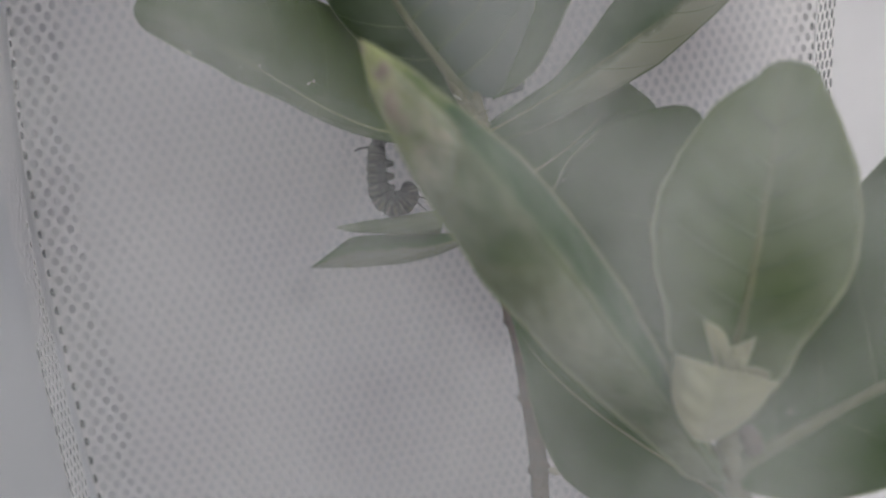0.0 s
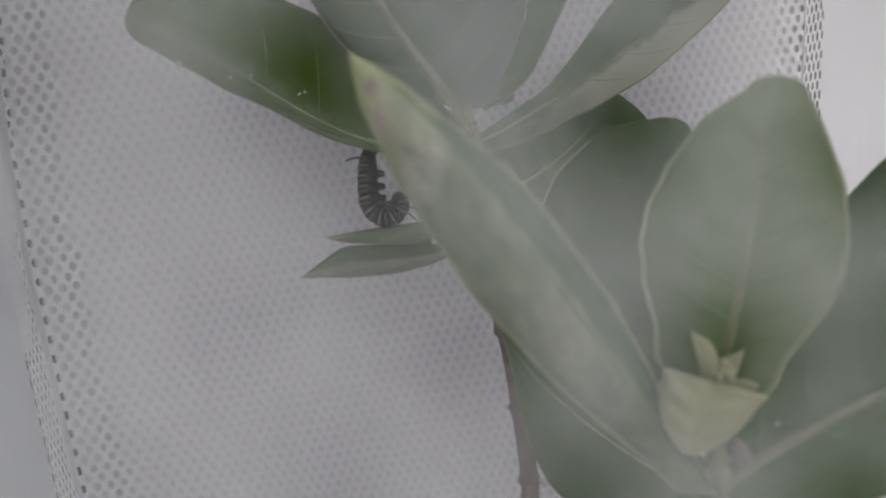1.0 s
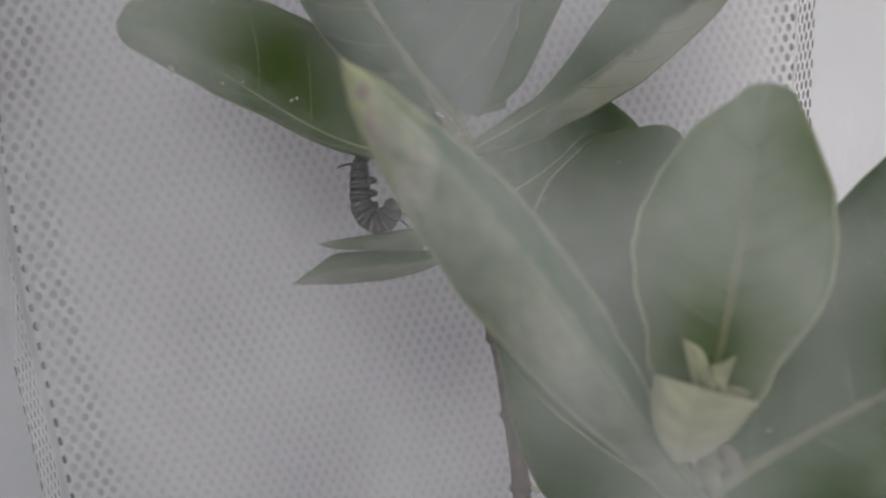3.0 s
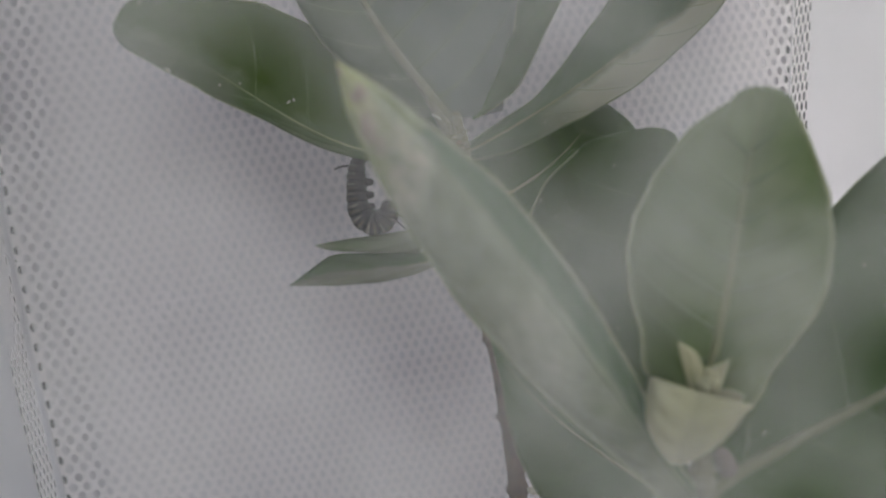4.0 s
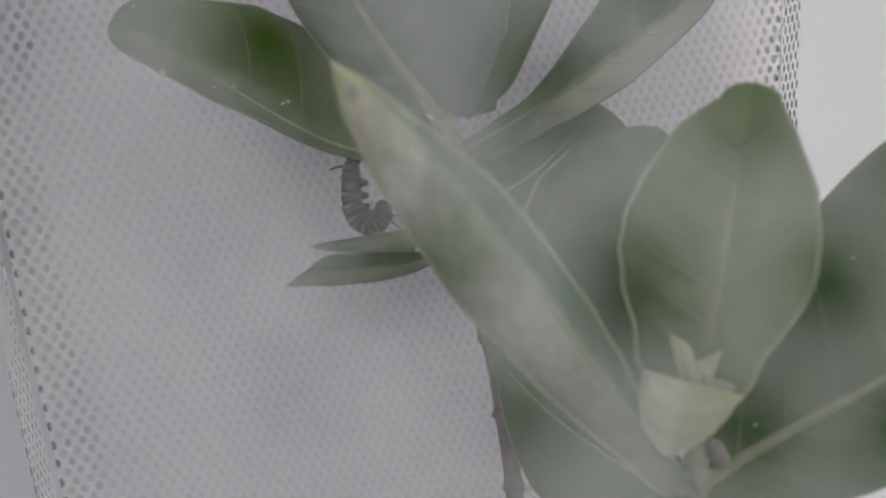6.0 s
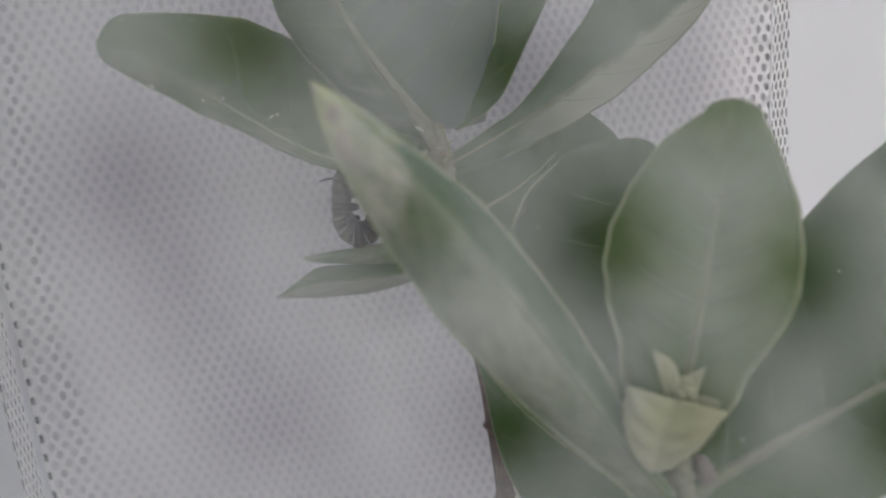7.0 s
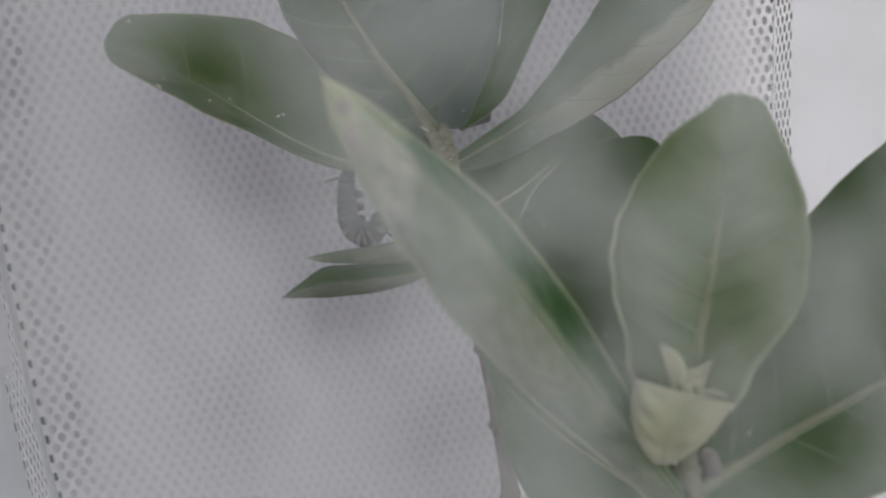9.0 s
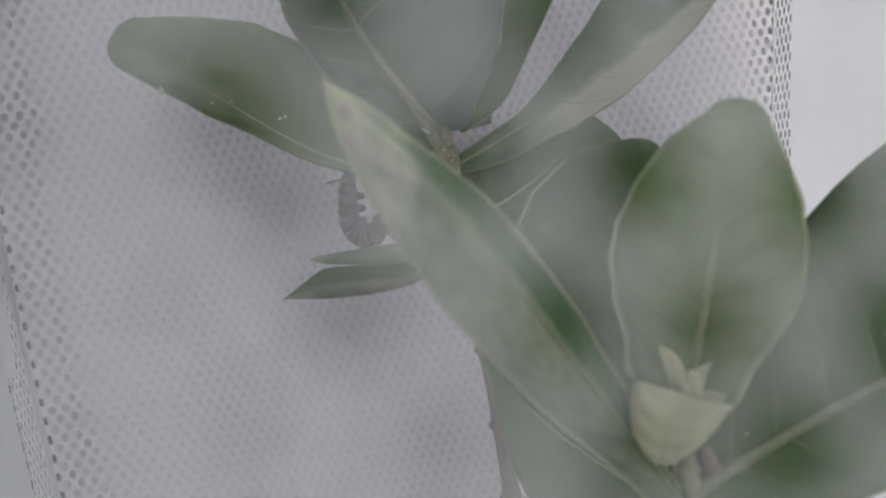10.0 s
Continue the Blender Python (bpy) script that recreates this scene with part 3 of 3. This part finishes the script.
leaf('leaf', [(0.0646, 0.2000, 0.3012), (0.0618, 0.2338, 0.2999), (0.0269, 0.2452, 0.3228), (0.0204, 0.2520, 0.3498)], (-0.1723, -0.9267, 0.3340),
     (1.0, 7.6, 9.6, 13.1, 18.8, 22.7, 22.8, 13.5, 4.2, 0.8, 0.0), (1.0, 3.4, 7.4, 9.8, 13.3, 14.9, 15.2, 13.1, 7.8, 3.9, 0.0), 15, 15, 0.1, 'dark green drooping milkweed leaf', blunt=False, rim=0.0002, wave=0.5, veins=5, faint=0.4)
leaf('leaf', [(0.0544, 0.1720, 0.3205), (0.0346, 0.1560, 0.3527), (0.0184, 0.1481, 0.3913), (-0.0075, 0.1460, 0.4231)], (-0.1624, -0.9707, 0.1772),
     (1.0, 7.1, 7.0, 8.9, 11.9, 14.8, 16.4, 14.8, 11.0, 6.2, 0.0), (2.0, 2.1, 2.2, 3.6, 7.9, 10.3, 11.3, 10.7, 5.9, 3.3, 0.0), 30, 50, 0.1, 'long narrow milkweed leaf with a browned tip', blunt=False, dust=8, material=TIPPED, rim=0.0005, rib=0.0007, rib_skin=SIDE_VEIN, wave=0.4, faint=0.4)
leaf('leaf', [(0.058, 0.17, 0.3461), (0.0661, 0.1666, 0.3663), (0.0692, 0.1652, 0.3886), (0.079, 0.168, 0.4084)], (-0.3688, -0.9201, 0.1321),
     (10.0, 13.2, 14.4, 16.1, 20.1, 22.3, 21.9, 18.6, 13.3, 6.1, 0.0), (8.5, 9.6, 10.8, 11.5, 15.1, 18.6, 17.8, 15.2, 10.5, 6.1, 0.0), 8, -8, 0.1, 'young upright grey-green milkweed leaf with pale rim', material=YOUNG, rim=0.0007, wave=0.4, faint=1.4, ragged=0.03, rib=0.0013, lobe=0.2)
leaf('leaf', [(0.0566, 0.1720, 0.3227), (0.0909, 0.1861, 0.3292), (0.1268, 0.1781, 0.3429), (0.1600, 0.1740, 0.3564)], (-0.4954, -0.8196, 0.2876),
     (5.9, 8.7, 12.7, 17.9, 23.8, 32.1, 43.7, 49.8, 53.3, 55.0, 0.0), (4.6, 7.4, 11.6, 16.8, 20.2, 22.6, 24.6, 25.8, 22.4, 14.0, 0.0), 10, 20, 0.1, 'large milkweed leaf with a pale raised midrib', dust=8, rim=0.0003, rib=0.0019, rib_skin=TAN_RIB, wave=0.2, ragged=0.008, veins=6, faint=0.8)
leaf('leaf', [(0.0056, 0.305, 0.3786), (-0.0071, 0.3009, 0.3817), (-0.0227, 0.3023, 0.3805), (-0.033, 0.292, 0.3836)], (0.0277, -0.9971, 0.0712),
     (5.4, 5.4, 5.5, 5.5, 5.3, 4.8, 3.8, 2.9, 1.9, 0.9, 0.0), (4.7, 4.5, 4.2, 3.9, 3.3, 2.9, 2.6, 2.2, 1.5, 0.6, 0.0), 25, 30, 0.1, 'small narrow milkweed leaf under the caterpillar', blunt=False, wave=0.2, material=PALE, veins=3, faint=0.0, rib=0.0002, ragged=0.02)
leaf('leaf', [(0.0097, 0.305, 0.3705), (-0.0092, 0.3092, 0.3672), (-0.0285, 0.3123, 0.3733), (-0.0476, 0.314, 0.3685)], (0.0458, -0.9940, 0.0990),
     (2.5, 2.6, 3.2, 4.0, 4.6, 5.4, 5.3, 5.0, 3.3, 1.5, 0.0), (3.3, 3.7, 4.5, 5.5, 6.3, 7.1, 7.9, 8.4, 3.8, 1.2, 0.0), 20, 25, 0.1, 'small pointed milkweed leaf below its pair', blunt=False, wave=0.2, material=SMALL, veins=3, faint=0.0, rib=0.00025, ragged=0.02)
leaf('bud_leaf', [(0.0476, 0.161, 0.3349), (0.0473, 0.1572, 0.3393), (0.0494, 0.1549, 0.3456), (0.0523, 0.157, 0.3505)], (-0.2834, -0.9028, 0.3236),
     (1.6, 2.8, 3.9, 5.6, 7.1, 8.3, 9.1, 9.8, 10.2, 10.2, 0.0), (1.0, 1.5, 2.3, 3.6, 4.8, 6.3, 7.7, 8.9, 9.9, 11.3, 0.0), 15, 12, 0.3, 'pale downy young leaf cupped round the bud', ears=0.22, blunt=False, material=BUD, rib=0.0002, rib_skin=BUD, veins=4, faint=0.0, wave=0.1)
leaf('bud_leaf', [(0.0536, 0.161, 0.3486), (0.0528, 0.1602, 0.3529), (0.0518, 0.1591, 0.3571), (0.0498, 0.158, 0.3609)], (-0.3026, -0.9170, 0.2599),
     (1.4, 1.5, 1.6, 1.7, 1.6, 1.5, 1.3, 1.0, 0.6, 0.2, 0.0), (1.3, 1.4, 1.6, 1.9, 2.4, 2.8, 2.8, 2.4, 1.3, 0.4, 0.0), 20, 20, 0.2, 'small pale leaf at the shoot tip', blunt=False, material=BUD, veins=0, wave=0.1)
leaf('bud_leaf', [(0.057, 0.162, 0.3478), (0.0577, 0.1623, 0.3505), (0.0591, 0.1613, 0.353), (0.0613, 0.161, 0.3548)], (-0.3249, -0.9054, 0.2734),
     (1.1, 1.2, 1.2, 1.3, 1.5, 1.7, 2.1, 1.2, 0.5, 0.2, 0.0), (1.7, 1.7, 1.7, 1.6, 1.5, 1.5, 1.3, 1.0, 0.6, 0.3, 0.0), 20, 20, 0.2, 'small pale leaf at the shoot tip', blunt=False, material=BUD, veins=0, wave=0.1)
leaf('bud_leaf', [(0.0560, 0.1640, 0.3420), (0.0580, 0.1635, 0.3450), (0.0600, 0.1625, 0.3472), (0.0625, 0.1590, 0.3470)], (-0.30, -0.90, 0.32),
     (2.0, 2.6, 3.2, 3.6, 3.6, 3.2, 2.6, 2.0, 1.2, 0.6, 0.0), (2.0, 2.6, 3.2, 3.6, 3.6, 3.2, 2.6, 2.0, 1.2, 0.6, 0.0), 20, 20, 0.2, 'pale downy young leaf folded behind the bud', blunt=False, material=BUD, veins=0, wave=0.1)


def stem(points, radii, material, label, nodes=()):
    line = smooth_line(points, 60)
    last = len(radii) - 1

    def r(s):
        x = s * last
        k = min(int(x), last - 1)
        base = radii[k] + (radii[k + 1] - radii[k]) * (x - k)
        return base * (1 + sum(0.42 * math.exp(-((s - q) / 0.012) ** 2) for q in nodes))
    return part("stem", tube("stem", line, r, 14), material, plant, label)


stem([STEM_TOP_B, (0.0225, 0.300, 0.4120), (0.0201, 0.303, 0.3963), (0.0216, 0.305, 0.3638)],
     (0.0009, 0.0030, 0.0031, 0.0031), GREEN_STEM, "grey-green upper stem of the shoot", (0.3,))
stem([(0.0214, 0.3045, 0.3700), (0.0265, 0.306, 0.3343), (0.0273, 0.306, 0.3063), (0.0266, 0.303, 0.2792), (0.0243, 0.300, 0.2537),
      (0.022, 0.295, FLOOR - 0.006)], (0.0030, 0.0033, 0.0035, 0.0038), BARK, "brown woody stem with swollen nodes", (0.18, 0.40, 0.61))
stem([(0.0584, 0.170, 0.3423), (0.0560, 0.172, 0.328), (0.0589, 0.176, 0.3086), (0.062, 0.185, 0.24), (0.05, 0.22, FLOOR - 0.006)],
     (0.0018, 0.0025, 0.003, 0.0034), GREEN_STEM, "pinkish green young stem", (0.25,))


stem([(0.0232, 0.3000, 0.4270), (0.0238, 0.3005, 0.4180), (0.0250, 0.3012, 0.4095), (0.0240, 0.3030, 0.3960)],
     (0.0034, 0.0033, 0.0034, 0.0030), GREEN_STEM, "thick grey-green node where the leaf stalks meet", (0.45,))


def chip(name, p, size, way, label, skin=None):
    """A small torn flake, thicker in the middle."""
    bm = bmesh.new()
    bmesh.ops.create_icosphere(bm, subdivisions=2, radius=1)
    q = Vector(way).to_track_quat("X", "Z").to_matrix()
    for v in bm.verts:
        v.co *= 1 + 0.25 * noise.noise(v.co * 2.3)
        v.co = Vector(p) + q @ Vector((v.co.x * size[0], v.co.y * size[1], v.co.z * size[2]))
    part(name, bm, skin or SPECK, plant, label)


chip("flake", FLAKE, (0.0019, 0.0005, 0.0004), (1, 0, -0.8), "white papery flake beside the stem")
chip("leaf_scar", SCAR, (0.0024, 0.0012, 0.0014), (1, -0.2, -0.6), "pale torn leaf scar on the stem")


for x, y, z, r in ((0.0228, 0.2962, 0.4140, 0.9), (0.0240, 0.2965, 0.4118, 1.1), (0.0252, 0.2968, 0.4098, 0.8), (0.0215, 0.2955, 0.4165, 0.7), (0.0262, 0.2972, 0.4112, 0.6), (0.0246, 0.2966, 0.4152, 0.6)):
    chip("crumb", (x, y, z), (0.001 * r, 0.0006 * r, 0.0006 * r), (1, 0.3, 2 * r - 1.6), "dry brown crumb on the stem", BROWN)


def heart_bud(centre):
    """The tight lumpy bud in the heart of the shoot tip."""
    bm = bmesh.new()
    for x, y, z, r in ((0, 0, 0, 1.3), (1.7, 0.3, 0.5, 1.0), (-1.5, 0.2, -0.2, 1.0), (0.4, -0.6, 1.4, 0.9), (0.9, -0.8, -1.2, 1.1), (-0.8, -0.6, -1.5, 1.0), (2.1, 0.2, -1.2, 0.9)):
        made = bmesh.ops.create_icosphere(bm, subdivisions=2, radius=r / 1000)["verts"]
        for v in made:
            v.co = Vector(centre) + Vector((x, y, z)) / 1000 + Vector((v.co.x, v.co.y, v.co.z * 1.3))
    for fc in bm.faces:
        fc.smooth = True
    part("flower_bud", bm, BUD, plant, "tight pale bud in the heart of the shoot tip")


heart_bud((0.0556, 0.1605, 0.3515))
stem([(0.0623, 0.1735, 0.3262), (0.0614, 0.1722, 0.3288), (0.0604, 0.1712, 0.3312), (0.0600, 0.1711, 0.3322)], (0.0021, 0.0021, 0.0018, 0.0010), PINK, "pinkish stub of a lost leaf stalk")


# ---- the caterpillar ----
def caterpillar():
    ob = new("caterpillar")
    tagged(ob, "black, white and yellow striped caterpillar curled upright on a small leaf", "caterpillar")
    axis = smooth_line(CAT_LINE, 110)
    toward = Vector((0, -1, 0))
    count = 11

    def ring(i):
        s = i / 110
        t = (axis[min(i + 1, 110)] - axis[max(i - 1, 0)]).normalized()
        side = t.cross(toward).normalized()
        seg = s * count
        r = float(np.interp(s * (len(CAT_GIRTH) - 1), range(len(CAT_GIRTH)), CAT_GIRTH))
        r *= 1 - 0.10 * (2 * abs(seg - math.floor(seg) - 0.5)) ** 4 + 0.012 * math.sin(seg * 6 * math.pi)
        return axis[i], t, side, toward - t * toward.dot(t), r
    per = 10
    for k in range(count):
        verts, faces, uvs, sides = [], [], [], 20
        for i in range(k * per, (k + 1) * per + 1):
            c, t, side, up, r = ring(i)
            for j in range(sides):
                a = 2 * math.pi * j / sides
                verts.append(c + side * (r * math.cos(a)) + up.normalized() * (r * math.sin(a)))
                uvs.append(((i - k * per) / per, 0.5 + 0.5 * math.cos(a) * CAT_BELLY))
        for i in range(per):
            for j in range(sides):
                a, b = i * sides + j, i * sides + (j + 1) % sides
                faces.append((a, b, b + sides, a + sides))
        faces.append(tuple(range(sides - 1, -1, -1)))
        faces.append(tuple(range(per * sides, (per + 1) * sides)))
        me = mesh_of("segment", verts, faces)
        layer = me.uv_layers.new(name="UVMap")
        for loop in me.loops:
            layer.data[loop.index].uv = uvs[loop.vertex_index]
        part("segment", me, SKIN if k else BLACK, ob)

    def blob(name, p, size, way, material, label=""):
        bm = bmesh.new()
        bmesh.ops.create_uvsphere(bm, u_segments=14, v_segments=10, radius=1)
        q = Vector(way).to_track_quat("Z", "Y").to_matrix()
        for v in bm.verts:
            v.co = Vector(p) + q @ Vector((v.co.x * size[0], v.co.y * size[1], v.co.z * size[2]))
        for fc in bm.faces:
            fc.smooth = True
        return part(name, bm, material, ob, label)
    blob("head", axis[0] + Vector((0.0006, 0, 0.0008)), (0.0031, 0.0030, 0.0024), axis[0] - axis[4], BLACK, "black rounded head")
    blob("tail_end", axis[110], (0.0024, 0.0024, 0.0016), axis[110] - axis[106], BLACK)
    for p in CAT_LEGS:
        p = Vector(p)
        near = min(axis[:62], key=lambda q: (q - p).length)
        way = (p - near).normalized()
        line = [near + (p - near) * s for s in (0.45, 0.7, 0.9, 1.0)]
        part("proleg", tube("proleg", line, lambda s: 0.0019 - 0.0011 * s, 10), BLACK, ob)
    for line, r in CAT_FILAMENTS:
        part("filament", tube("filament", smooth_line(line, 14), lambda s, r=r: r * (1 - 0.35 * s), 6), BLACK, ob)
    return ob


CAT_LINE = [(-0.0131, 0.3033, 0.4113), (-0.0140, 0.3029, 0.4092), (-0.0147, 0.3026, 0.4060), (-0.0154, 0.3022, 0.4014), (-0.0158, 0.3018, 0.3968),
            (-0.0152, 0.3015, 0.3917), (-0.0120, 0.3011, 0.3882), (-0.0078, 0.3007, 0.3885), (-0.0053, 0.3004, 0.3909), (-0.0052, 0.3000, 0.3938)]
CAT_GIRTH = (0.0023, 0.0032, 0.0036, 0.0038, 0.0040, 0.0045, 0.0049, 0.0049, 0.0041, 0.0027)
CAT_BELLY = -1
CAT_LEGS = [(-0.0089, 0.3020, 0.4026), (-0.0093, 0.3020, 0.3980), (-0.0097, 0.3020, 0.3941)]
CAT_FILAMENTS = [([(-0.0165, 0.3030, 0.4100), (-0.0200, 0.3015, 0.4099), (-0.0223, 0.3010, 0.4093)], 0.00042), ([(-0.0118, 0.3060, 0.4093), (-0.0142, 0.3080, 0.4106)], 0.0004),
                 ([(-0.0022, 0.3000, 0.3893), (-0.0005, 0.3005, 0.3886), (0.0008, 0.3010, 0.3878)], 0.0003), ([(-0.0026, 0.3000, 0.3870), (-0.0012, 0.3005, 0.3852), (0.0, 0.3010, 0.3837)], 0.0003)]
caterpillar()
